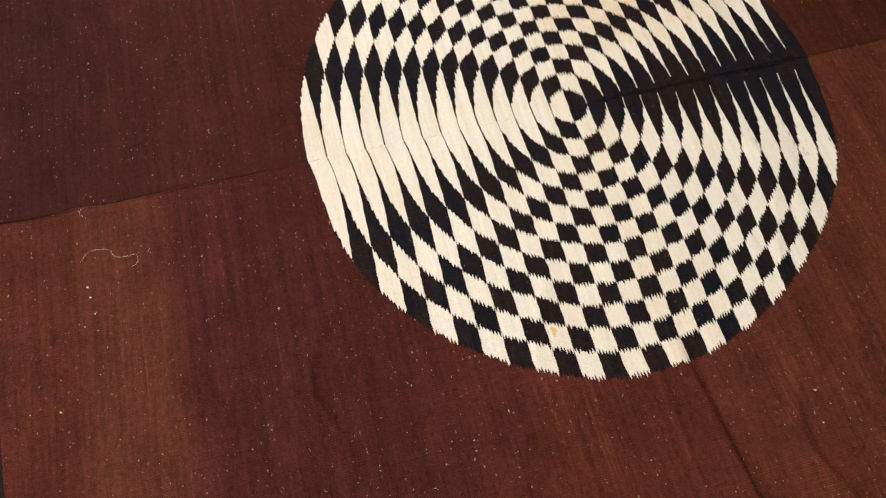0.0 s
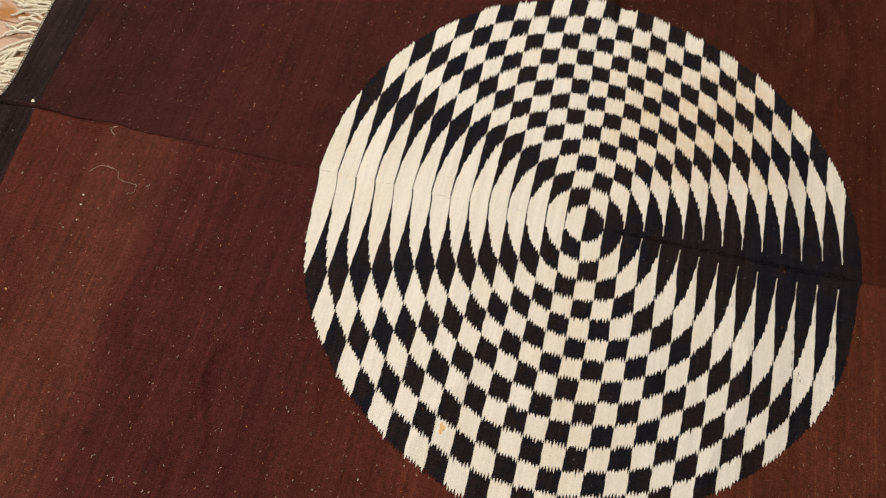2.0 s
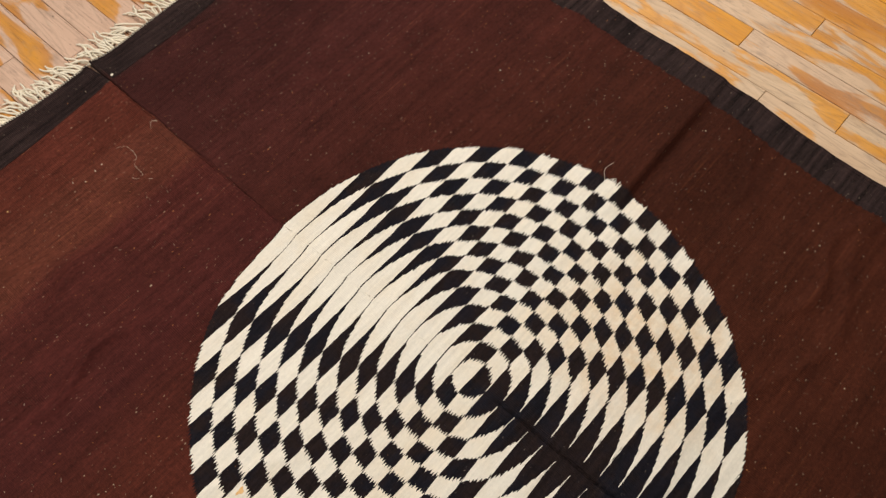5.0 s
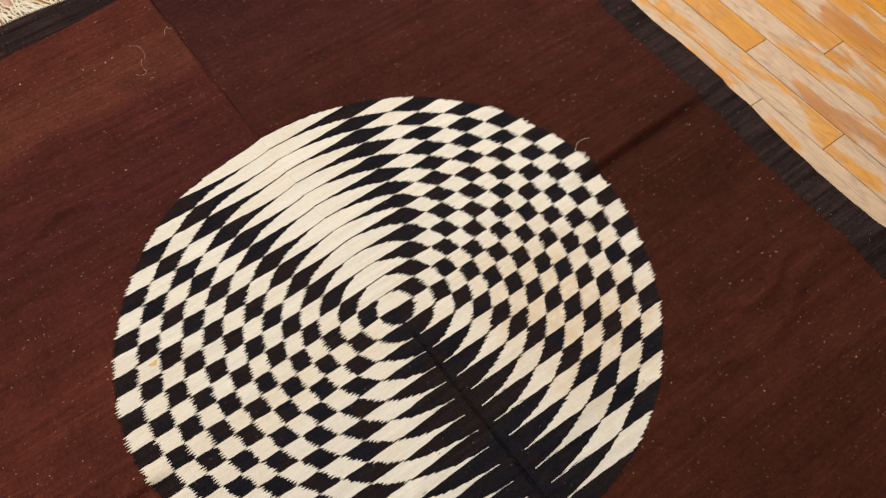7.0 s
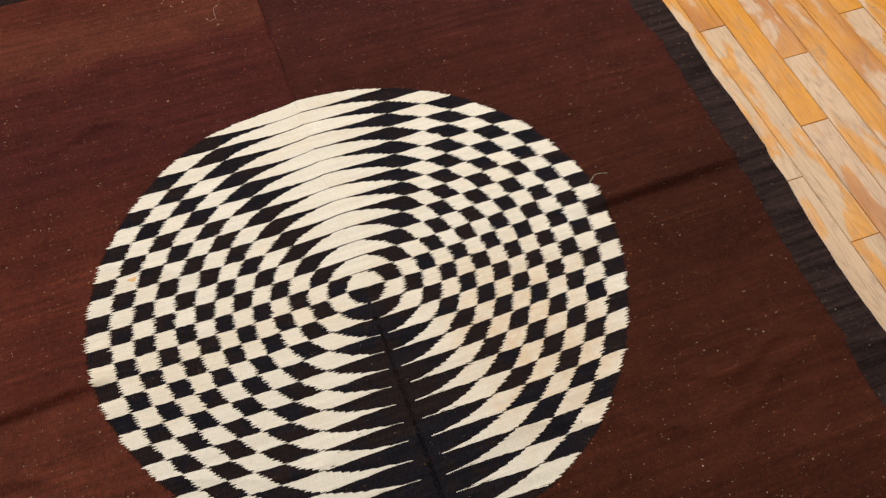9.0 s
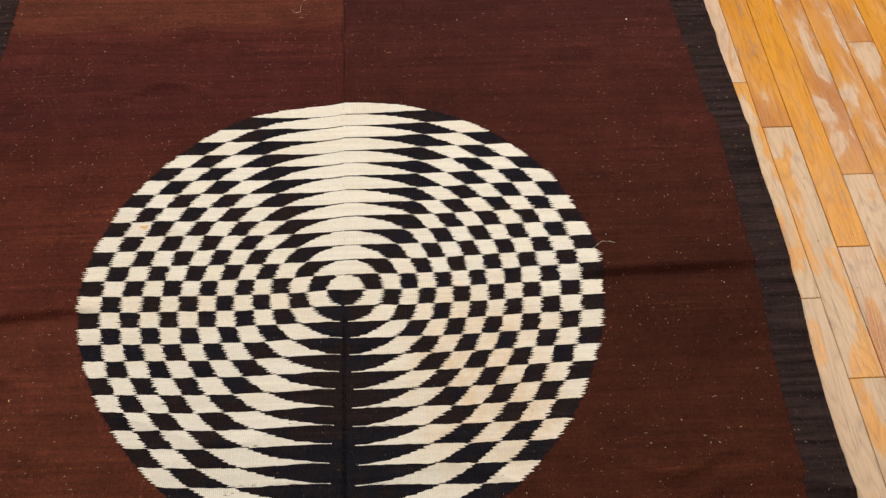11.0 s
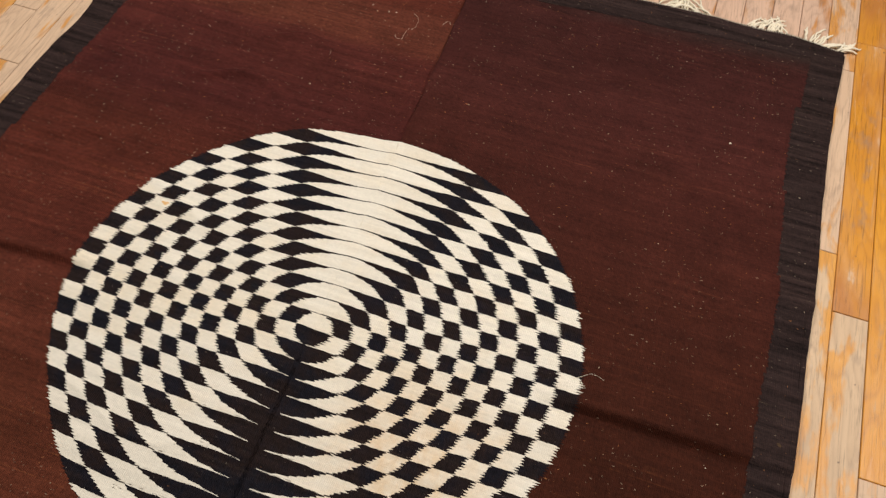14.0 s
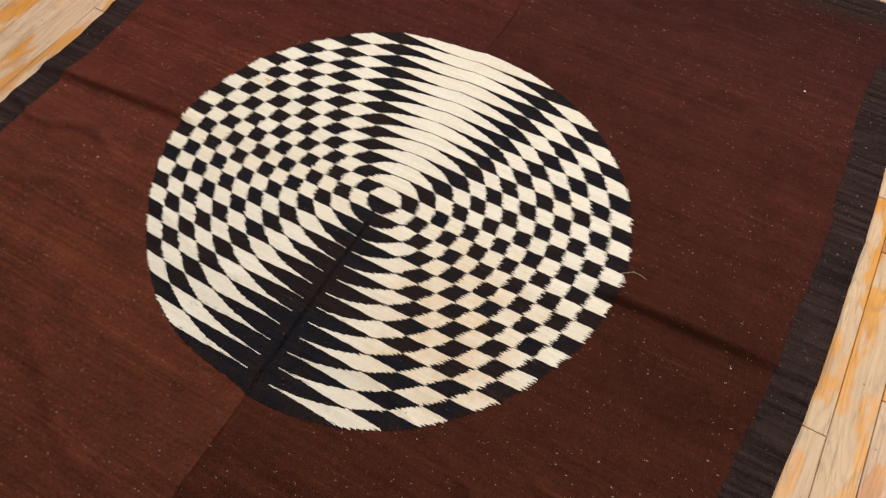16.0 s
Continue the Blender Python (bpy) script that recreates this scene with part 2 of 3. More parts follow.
# ---- building helpers ----
def part(name, bm, material, parent=None, label=""):
    """Links a bmesh as one mesh object under a thing."""
    mesh = bpy.data.meshes.new(name)
    bm.normal_update()
    bm.to_mesh(mesh)
    bm.free()
    mesh.materials.append(material)
    ob = new(name, mesh)
    ob.parent = parent
    return tagged(ob, label)


def flat_part(name, verts, faces, material, parent=None, label="", smooth=True):
    mesh = bpy.data.meshes.new(name)
    mesh.from_pydata(verts, [], faces)
    if smooth:
        mesh.polygons.foreach_set("use_smooth", [True] * len(faces))
    mesh.materials.append(material)
    ob = new(name, mesh)
    ob.parent = parent
    return tagged(ob, label)


def tube(verts, faces, points, radii, sides=6):
    """Adds a round cord through the points to lists of vertices and faces."""
    base = len(verts)
    for i, p in enumerate(points):
        p = Vector(p)
        along = (Vector(points[min(i + 1, len(points) - 1)]) - Vector(points[max(i - 1, 0)])).normalized()
        side = along.cross(Vector((0, 0, 1)))
        side = side.normalized() if side.length > 1e-4 else Vector((1, 0, 0))
        up = side.cross(along)
        r = radii[i] if isinstance(radii, (list, tuple)) else radii
        for k in range(sides):
            a = 2 * math.pi * k / sides
            verts.append(p + r * (math.cos(a) * side + math.sin(a) * up))
    for i in range(len(points) - 1):
        for k in range(sides):
            a, b = base + i * sides + k, base + i * sides + (k + 1) % sides
            faces.append((a, b, b + sides, a + sides))
    faces.append(tuple(base + k for k in reversed(range(sides))))
    faces.append(tuple(base + (len(points) - 1) * sides + k for k in range(sides)))


# ---- room shell: added and never in view, closes the room around the rug ----
def slab(name, low, high, material, label=""):
    bm = bmesh.new()
    bmesh.ops.create_cube(bm, size=1)
    for v in bm.verts:
        v.co = Vector([(l + h) / 2 + c * (h - l) for c, l, h in zip(v.co, low, high)])
    return tagged(part(name, bm, material, None, label), kind="structure")


slab("unseen_wall_north", (-2.6, 2.5, -0.05), (2.6, 2.6, 2.7), WALL)
slab("unseen_wall_south", (-2.6, -2.6, -0.05), (2.6, -2.5, 2.7), WALL)
slab("unseen_wall_west", (-2.6, -2.5, -0.05), (-2.5, 2.5, 2.7), WALL)
slab("unseen_wall_east", (2.5, -2.5, -0.05), (2.6, 2.5, 2.7), WALL)
slab("unseen_ceiling", (-2.6, -2.6, 2.7), (2.6, 2.6, 2.8), WALL)

# ---- rug ----
X0, X1, Y0, Y1 = -1.060, 1.07, -0.856, 0.879      # ends and sides


def seam(x):
    """The join of the two panels runs very slightly askew."""
    return 0.0125 + 0.017 * x


def slit(x):
    """Near the end the join has come open."""
    return 0.009 * max(0.0, min(1.0, (-0.985 - x) / 0.06))


def gauss(a, width):
    return math.exp(-(a / width) ** 2)


def side_wave(x, sign):
    """The sides of the rug are not quite straight."""
    if sign > 0:
        t = max(0.0, min(1.0, (x + 0.08) / 0.42))
        return 0.004 + 0.007 * gauss(x + 1.1, 0.16) - 0.005 * gauss(x + 0.74, 0.2) + 0.003 * gauss(x + 0.4, 0.15) - 0.016 * t * t * (3 - 2 * t) + 0.0005 * math.sin(x * 23.0)
    return 0.010 * max(0.0, min(1.0, (-0.3 - x) / 0.25)) + 0.003 * math.cos(x * 9.0) + 0.0008 * math.sin(x * 19.0)


def end_wave(y):
    t = max(0.0, min(1.0, (y - 0.12) / 0.38))
    return -0.029 * t * t * (3 - 2 * t) + 0.004 * math.cos(y * 9) + 0.0015 * math.sin(y * 31) + 0.014 * max(0.0, (y - 0.78) / 0.1)


def height(x, y):
    """The top of the rug: its thickness, soft undulation and the creases it keeps from being folded."""
    z = 0.0030
    z += 0.0010 * (noise.noise((x * 3.1, y * 1.7, 0.3)) + 0.5)
    z += (0.0042 * (noise.noise((x * 15, y * 2.0, 4.3)) + 0.3) + 0.0070 * (1 - abs(noise.noise((x * 4.5 + 0.5 * noise.noise((y * 3, 0, 0)), y * 0.9, 6.1)))) ** 9 + 0.0011 * noise.noise((x * 41, y * 5.5, 9.3))) * (0.12 + 0.88 * (1 - gauss(math.hypot(x, y), 0.47)))
    rim = max(0.0, min(1.0, (math.hypot(x, y) - 0.41) / 0.12))
    outside = rim * rim * (3 - 2 * rim) * (1 - 0.6 * min(1.0, max(0.0, (abs(y) - 0.74) / 0.1)))
    c = -0.012 - 0.095 * y if y < 0 else 0.008 - 0.032 * y
    d = x - c                                       # the fold: a slow climb, a steep drop, a shallow trough
    z += outside * (0.0205 * math.exp(d / 0.060) if d < -0.012 else 0.0172 * (0.5 - 0.5 * math.tanh((d - 0.001) / 0.0064)) - 0.0022 * gauss(d - 0.022, 0.014) + 0.0045 * gauss(d - 0.075, 0.034))
    for px, py, sx, sy, top in ((-0.51, -0.44, 0.014, 0.10, 0.006), (-0.735, -0.48, 0.018, 0.16, 0.004), (0.168, -0.69, 0.015, 0.13, 0.005),
                                (-0.67, -0.36, 0.012, 0.07, 0.004), (-0.545, 0.62, 0.02, 0.17, 0.0035), (0.36, 0.63, 0.018, 0.16, 0.0035),
                                (-0.79, 0.42, 0.017, 0.16, 0.003), (-0.27, 0.70, 0.014, 0.10, 0.003), (0.30, -0.62, 0.02, 0.15, 0.003),
                                (-0.25, -0.66, 0.018, 0.12, 0.0035), (0.14, 0.72, 0.012, 0.09, 0.0025)):
        z += 2.4 * top * gauss(x - px + 0.018 * math.sin((y - py) * 26) - 0.12 * (y - py) ** 2, sx * 0.72) * gauss(y - py, sy)
    if x < -0.46:                                   # the lapped join of the two panels
        rise = min(1, (-0.46 - x) * 8)
        lap = y - seam(x)
        if lap > 0:
            z += rise * ((0.0012 + 0.0022 * max(0.0, min(1.0, (-0.86 - x) / 0.1))) * math.exp(-lap / 0.012) + (0.006 * math.exp(-lap / 0.022) * min(1, (-0.94 - x) * 9) if x < -0.94 else 0))
        else:
            z += rise * (0.0042 * gauss(lap + 0.013, 0.009))
    elif x > 0.5:
        z += 0.0018 * gauss(y - seam(x), 0.010)
    ripple = max(0.0, abs(y) - 0.74) / 0.12         # cockled selvedges
    z += 0.0008 * ripple * (0.5 + 0.5 * math.sin(x * 21 + 2.5 * math.sin(x * 5.3 + (1 if y > 0 else 4))))
    z += 0.0010 * min(1.0, ripple) * noise.noise((x * 34, 1.5 if y > 0 else 7.5, y * 4))
    return max(z, 0.0022)


rug = tagged(new("rug"), "brown flatwoven wool rug with black and cream optical medallion on floor", "rug")


def sheet(name, xs, ya, yb, cells, material, label):
    """A woven panel between two side lines, with its thickness."""
    verts, faces = [], []
    for x in xs:
        a, b = ya(x), yb(x)
        for j in range(cells + 1):
            y = a + (b - a) * j / cells
            xx = x + (end_wave(y) * max(0.0, 1 - (x - X0) / 0.2) if x < X0 + 0.2 else 0.0)
            verts.append((xx, y, height(xx, y)))
    w = cells + 1
    for i in range(len(xs) - 1):
        for j in range(cells):
            k = i * w + j
            faces.append((k, k + w, k + w + 1, k + 1))
    ring = [i * w for i in range(len(xs))] + [(len(xs) - 1) * w + j for j in range(1, w)] + [i * w + cells for i in reversed(range(len(xs) - 1))] + [j for j in reversed(range(1, cells))]
    low = len(verts)
    for k in ring:
        verts.append((verts[k][0], verts[k][1], 0.0008))
    for i in range(len(ring)):
        j = (i + 1) % len(ring)
        faces.append((ring[i], ring[j], low + j, low + i)[::-1])
    return flat_part(name, verts, faces, material, rug, label)


GRID = sorted([X0 + (X1 - X0) * i / 300 for i in range(301)] + [-0.0375 + 0.0035 * i for i in range(34)])     # finer along the fold
sheet("field_panel", GRID, lambda x: seam(x) + 0.0002, lambda x: Y1 + side_wave(x, 1), 150, BROWN, "dark reddish-brown woven wool panel")
sheet("field_panel", GRID, lambda x: Y0 + side_wave(x, -1), lambda x: seam(x) - slit(x), 150, BROWN_2, "brown woven wool panel with streaks")


def strips(pieces, lift, step=0.009):
    """Weft by weft patches that lie on the rug: each piece is (x left, x right, y from, y to)."""
    verts, faces = [], []
    for xa, xb, ya, yb in pieces:
        count = max(1, int(abs(yb - ya) / step + 0.5))
        base = len(verts)
        for j in range(count + 1):
            y = ya + (yb - ya) * j / count
            for x in (xa, xb):
                verts.append((x, y, height(x, y) + lift))
        for j in range(count):
            k = base + 2 * j
            faces.append((k, k + 1, k + 3, k + 2) if yb > ya else (k, k + 2, k + 3, k + 1))
    return verts, faces


rng = random.Random(4)

# side borders, woven in blocks that step in and out
def side_border(sign):
    pieces, x, inner, wide = [], X0, 0.072, 0.073 if sign > 0 else 0.062
    left = 0
    while x < X1:
        if left <= 0:
            inner, left = wide + rng.choice((-0.008, -0.003, 0.0, 0.004, 0.008)), rng.randint(40, 100)
        left -= 1
        outer = (Y1 if sign > 0 else Y0) + side_wave(x, sign) - sign * 0.0005
        pieces.append((x, x + 0.0034, outer - sign * (inner + rng.choice((-1, 1)) * rng.uniform(0.0, 0.0022)), outer) if sign > 0 else
                      (x, x + 0.0034, outer, outer - sign * (inner + rng.choice((-1, 1)) * rng.uniform(0.0, 0.0022))))
        x += 0.0034
    v, f = strips(pieces, 0.0006, 0.012)
    return flat_part("side_border", v, f, CHARCOAL, rug, "charcoal woven side border")


side_border(1)
side_border(-1)


def end_border(x_out, sign, ya, yb):
    """Dark band across one end of a panel."""
    xs = [0.0, 0.02, 0.04, 0.06, 0.078, 0.085]
    ys = [ya + (yb - ya) * j / 120 for j in range(121)]
    verts, faces = [], []
    for y in ys:
        for k, d in enumerate(xs):
            outer = x_out + (end_wave(y) if x_out < 0 else 0)
            inner = (-0.984 - 0.058 * y if x_out < 0 else x_out - 0.085) + 0.004 * noise.noise((y * 9, sign, 2.2))
            x = outer + (inner - outer) * d / 0.085
            yy = min(y, seam(x) - slit(x)) if yb < 0.1 else y
            verts.append((x, yy, height(x, yy) + 0.0009))
    w = len(xs)
    for i in range(len(ys) - 1):
        for k in range(w - 1):
            a = i * w + k
            faces.append((a, a + 1, a + w + 1, a + w) if sign > 0 else (a, a + w, a + w + 1, a + 1))
    return flat_part("end_border", verts, faces, CHARCOAL, rug, "charcoal woven end band")


for x_out, sign in ((X0, 1), (X1, -1)):
    end_border(x_out, sign, seam(x_out) + 0.0005, Y1 - 0.002 + side_wave(x_out, 1))
    end_border(x_out, sign, Y0 + 0.002 + side_wave(x_out, -1), seam(x_out) - 0.0005)


# medallion: concentric rings crossed by straight columns of the same width, colours swapping at each crossing
DRIFT_X = {True: (-0.00157, 0.03164, -0.04102, 0.01502, -0.01929, 0.03602, -0.0223, -0.00045, 0.00015, 0.00424),
           False: (0.00803, 0.00278, -0.0171, 0.00808, 0.00535, -0.00995, 0.00424, -0.00526, 0.00209, -0.003)}
DRIFT_Y = {True: (0.01577, -0.04158, 0.02258, 5e-05, -0.00385, 0.00993, -0.00485, 0.00047, 0.01047, 0.00055),
           False: (-0.03136, 0.02012, 0.03411, -0.02239, -0.00163, 0.00575, -0.00573, 0.03995, -0.03838, -0.00218)}
BULGE = 0.0164                                       # one half swells beside the cream wedge


def drift(u, a, terms):
    """How far the weaving has wandered from its true grid, as a cubic that vanishes on the join."""
    u, a, powers = u / 10, a / 10, iter(terms)
    return a * sum(next(powers) * u ** i * a ** j for i in range(4) for j in range(4 - i))


def place(u, v):
    """From rings to metres; the weaver's circle is not quite true, and each half has its own drift."""
    a = abs(v)
    if v >= 0:
        x = 0.006 + 0.0336 * u + 0.0000093 * u * u + a * (-0.00034 + 0.000062 * u - 0.000018 * a)
        x += a * (0.00134 + 0.0000275 * u - 0.000297 * a - 0.0000092 * u * u - 0.0000024 * a * u + 0.0000145 * a * a + 0.00000115 * u * u * a)
        y = a * (0.0338 - 0.000094 * u + 0.000098 * a - 0.0000039 * u * u - 0.0000031 * u * a)
        y += a * (0.00272 + 0.0000046 * u - 0.000585 * a - 0.0000114 * u * u - 0.0000016 * a * u + 0.0000274 * a * a + 0.00000139 * u * u * a)
        off = 0.0
    else:
        x = 0.0048 + 0.0324 * u + 0.000013 * u * u + 0.000608 * a + 0.000162 * u * a - 0.0000564 * a * a - 0.000004 * u * u * a - 0.0000078 * a * a * u + 0.0000009 * u ** 3
        off = -0.0121 + 0.000293 * u + 0.0000825 * u * u - 0.0000079 * u ** 3
        x += a * (0.00052 + 0.0000169 * u - 0.000143 * a - 0.0000019 * a * u + 0.0000079 * a * a)
        y = off + a * (0.0442 + 0.000411 * u - 0.00157 * a - 0.0000067 * u * u - 0.0000326 * a * u + 0.0000703 * a * a)
        y += a * (0.00086 - 0.0000228 * u - 0.000145 * a - 0.0000151 * u * u + 0.0000016 * a * u + 0.0000051 * a * a + 0.0000019 * u * u * a)
    x += drift(u, a, DRIFT_X[v >= 0])
    y += drift(u, a, DRIFT_Y[v >= 0])
    y += BULGE * gauss(u + 5.2, 2.4) * gauss(a - 3.2, 1.6) if v >= 0 else 0.0
    x += 0.0010 * noise.noise((u * 0.55, v * 0.55, 3.1))
    y += 0.0014 * noise.noise((u * 0.5, v * 0.5, 8.2))
    x += 0.0014 * noise.noise((u * 1.5, v * 4.2, 5.5))
    near = math.exp(-1.2 * a)                        # both halves meet on the join
    x += near * (0.007 + 0.0336 * u - x)
    y = max(0.0, y - off * near)
    return x, seam(x) + (y if v >= 0 else -y)


WEFTS = 14                                           # weft steps to a ring
TEETH = {}
for row in range(-15 * WEFTS, 15 * WEFTS + 1):
    for half in (1, -1):
        TEETH[row, half] = [(0.155 if row % 2 else -0.105) * rng.uniform(0.25, 1.35) + rng.uniform(-0.05, 0.05) for _ in range(17)]


def woven(columns, lift, step=0.009):
    """A toothed patch of weaving, from columns (u, v from, v to) in rings, as vertices and faces on the rug."""
    tall = max(abs(place(u, vb)[1] - place(u, va)[1]) for u, va, vb in columns)
    count = max(1, int(tall / step + 0.6))
    verts, faces = [], []
    for u, va, vb in columns:
        for j in range(count + 1):
            x, y = place(u, va + (vb - va) * j / count)
            verts.append((x, y, height(x, y) + lift))
    w = count + 1
    for i in range(len(columns) - 1):
        for j in range(count):
            k = i * w + j
            faces.append((k, k + w, k + w + 1, k + 1) if columns[0][2] > 0 else (k, k + 1, k + w + 1, k + w))
    return verts, faces


def medallion_half(s):
    columns = []
    for row in range(-14 * WEFTS, 14 * WEFTS + 1):
        u = row / WEFTS
        columns.append((u, 0.0, s * max(0.03, math.sqrt(max(0.0, 14.03 ** 2 - u * u)) + TEETH[row, s][14] * 0.8)))
    base = flat_part("medallion", *woven(columns, 0.0007), BLACK, rug, "black half-round woven medallion ground")
    for k in range(14):
        for j in range(-k - 1, k + 1):
            if (k + j) % 2 == 0:
                continue
            columns, stop = [], min(0.66, 0.0 + 0.055 * k)
            for row in range(j * WEFTS, (j + 1) * WEFTS + 1):
                u = row / WEFTS
                inner = math.sqrt(max(0.0, k * k - u * u))
                outer = math.sqrt(max(0.0, (k + 1) ** 2 - u * u))
                va = inner + TEETH[row, s][k] if inner > 0.3 else (inner if inner > 0 else 0.0)
                vb = outer + TEETH[row, s][k + 1]
                last = row == (j + 1) * WEFTS
                if j == -k - 1:                              # hairlines between neighbours
                    wob = 0.012 * math.sin(k * 2.1 + s)
                    if row == j * WEFTS:
                        u, vb = u + 0.032 + wob, 0.62
                    elif last:
                        u -= 0.030 - wob
                elif u > 0:                                  # points stop short of the black join
                    if j == k - 1 and last:
                        tip = stop + 0.25 * rng.random() - 0.1
                        near = min(abs(columns[-1][1]), 0.9 + 0.06 * k)
                        columns.append((u - 0.062, s * near, s * vb))
                        va = max(0.02, tip)
                        columns.append((u - 0.040, s * max(0.02, tip), s * vb))
                    elif j == k - 1:
                        va = max(va, stop)
                vb = max(vb, va + 0.02)
                columns.append((u, s * va, s * vb))
            flat_part("cream_check", *woven(columns, 0.0011), CREAM, base)
    return base


medallion_half(1)
medallion_half(-1)

# stitches over the join, dark inside the black wedge
verts, faces = [], []
for line in (-0.0042, -0.0014, 0.0016, 0.0044):
    x = 0.06
    while x < 0.452:
        length = rng.uniform(0.008, 0.02)
        pts = [(x + length * i / 3, seam(x) + line * (0.4 + x) + rng.uniform(-0.0006, 0.0006), height(x + length * i / 3, seam(x)) + (0.0016 if 0 < i < 3 else 0.0006)) for i in range(4)]
        tube(verts, faces, pts, 0.0008, 5)
        x += length + 0.002
flat_part("join_stitching", verts, faces, BLACK, rug, "black thread stitched along the join")

# the lapped edge of one panel, whipped down along the join
verts, faces, pts = [], [], []
for i in range(180):
    x = -0.985 + 0.51 * i / 179
    y = seam(x) - 0.0035 + 0.0006 * math.sin(i * 0.9) * rng.random()
    pts.append((x, y, height(x, y) - 0.0003 + 0.0004 * rng.random()))
tube(verts, faces, pts, [0.0017] * 160 + [0.0017 - 0.00006 * i for i in range(20)], 7)
flat_part("join_ridge", verts, faces, BROWN_2, rug, "raised brown lapped join")

# a pale whipped thread draws the cream halves together
verts, faces = [], []
x = -0.462
while x < -0.02:
    length = rng.uniform(0.010, 0.022)
    pts = [(x + length * i / 3, seam(x) + 0.0012 * math.sin(x * 60 + i), height(x, seam(x)) + (0.0009 if 0 < i < 3 else 0.0001)) for i in range(4)]
    tube(verts, faces, pts, 0.0009, 5)
    x += length + 0.0015
flat_part("join_stitching", verts, faces, CREAM, rug, "cream thread stitched along the join")

# selvedge cords
for sign in (1, -1):
    for inset in (0.0, 0.008):
        verts, faces, pts = [], [], []
        for i in range(260):
            x = X0 + (X1 - X0) * i / 259
            y = (Y1 if sign > 0 else Y0) + side_wave(x, sign) - sign * inset
            pts.append((x, y, height(x, y) + (0.0 if inset else -0.001)))
        tube(verts, faces, pts, 0.0022 if not inset else 0.0016, 6)
        flat_part("selvedge_cord", verts, faces, CHARCOAL, rug)

# fringe: knotted warp ends in tufts, dense in one panel and sparse in the other
def tassel(x0, y0, sign, strands, spread, reach, lean):
    """A tuft of soft cotton cords that fall together to one side."""
    verts, faces = [], []
    lean += rng.uniform(-0.35, 0.35)
    curl = rng.uniform(-9, 9)
    for _ in range(strands):
        y = y0 + rng.uniform(-spread, spread)
        turn = lean + rng.uniform(-0.28, 0.28)
        bend = curl + rng.uniform(-9, 9)
        length = reach * rng.uniform(0.65, 1.15)
        wave, phase = rng.uniform(0.1, 0.35), rng.uniform(0, 6.3)
        p = Vector((x0 + (end_wave(y) if x0 < 0 else 0) - sign * 0.002, y, 0.0045))
        pts, lift = [p.copy()], rng.uniform(0.001, 0.010)
        for i in range(12):
            step = length / 12
            heading = turn + wave * math.sin(phase + i * 1.1)
            p = p + Vector((sign * math.cos(heading), math.sin(heading), 0)) * step
            turn += bend * step
            z = 0.0024 + lift * math.sin(math.pi * min(1.0, (i + 1) / 11))
            pts.append(Vector((p.x, p.y, z)))
        tube(verts, faces, pts, [0.0016] * 2 + [0.0023, 0.0025] * 4 + [0.0023, 0.0022, 0.0016], 6)
    return flat_part("fringe_tassel", verts, faces, COTTON, rug)


for x_out, sign in ((X0, -1), (X1, 1)):
    y = Y0 + 0.01
    while y < 0.30:
        tassel(x_out, y, sign, 4, 0.010, 0.074, -0.45 + 0.35 * math.sin(y * 40))
        y += rng.uniform(0.015, 0.024)
    for y in (0.345, 0.372, 0.40, 0.45, 0.47, 0.487, 0.505, 0.535, 0.57, 0.66, 0.675, 0.695, 0.712, 0.735, 0.755, 0.80, 0.82, 0.84, 0.868, 0.876):
        tassel(x_out, y, sign, 4, 0.012, 0.066, 0.9 * math.sin(y * 31))
    # cut warp ends show as a row of pale dots
    verts, faces = [], []
    y = Y0 + 0.004
    while y < Y1 - 0.002:
        x = x_out + (end_wave(y) if x_out < 0 else 0)
        tube(verts, faces, [(x - sign * 0.0035, y, height(x, y) + 0.0012), (x + sign * 0.002, y + rng.uniform(-0.001, 0.001), height(x, y) * 0.8), (x + sign * 0.004, y, 0.002)], 0.0014, 5)
        y += rng.uniform(0.0042, 0.0062)
    flat_part("warp_ends", verts, faces, COTTON, rug, "cream cotton warp ends")

# a small ochre stain in one cream check
verts, faces = [], []
sx, sy = -0.15, -0.384
for i in range(14):
    a = 2 * math.pi * i / 14
    r = 0.0075 * (1 + 0.35 * math.sin(3 * a + 1))
    verts.append((sx + 0.55 * r * math.cos(a), sy + r * math.sin(a), height(sx, sy) + 0.0015))
faces.append(tuple(range(14)))
flat_part("stain", verts, faces, OCHRE, rug, "ochre stain on a cream check")


# a flat dark disc on the side border, coloured as the shade in a moth hole
verts, faces = [], []
hx, hy = -0.061, 0.855
for i in range(12):
    a = 2 * math.pi * i / 12
    r = 0.0042 * (1 + 0.3 * math.sin(2 * a + 0.5) + 0.2 * math.sin(5 * a))
    verts.append((hx + 0.7 * r * math.cos(a), hy + r * math.sin(a), height(hx, hy) + 0.0012))
faces.append(tuple(range(12)))
flat_part("moth_hole_patch", verts, faces, GAP, rug, "small dark patch for the shade in a moth hole")


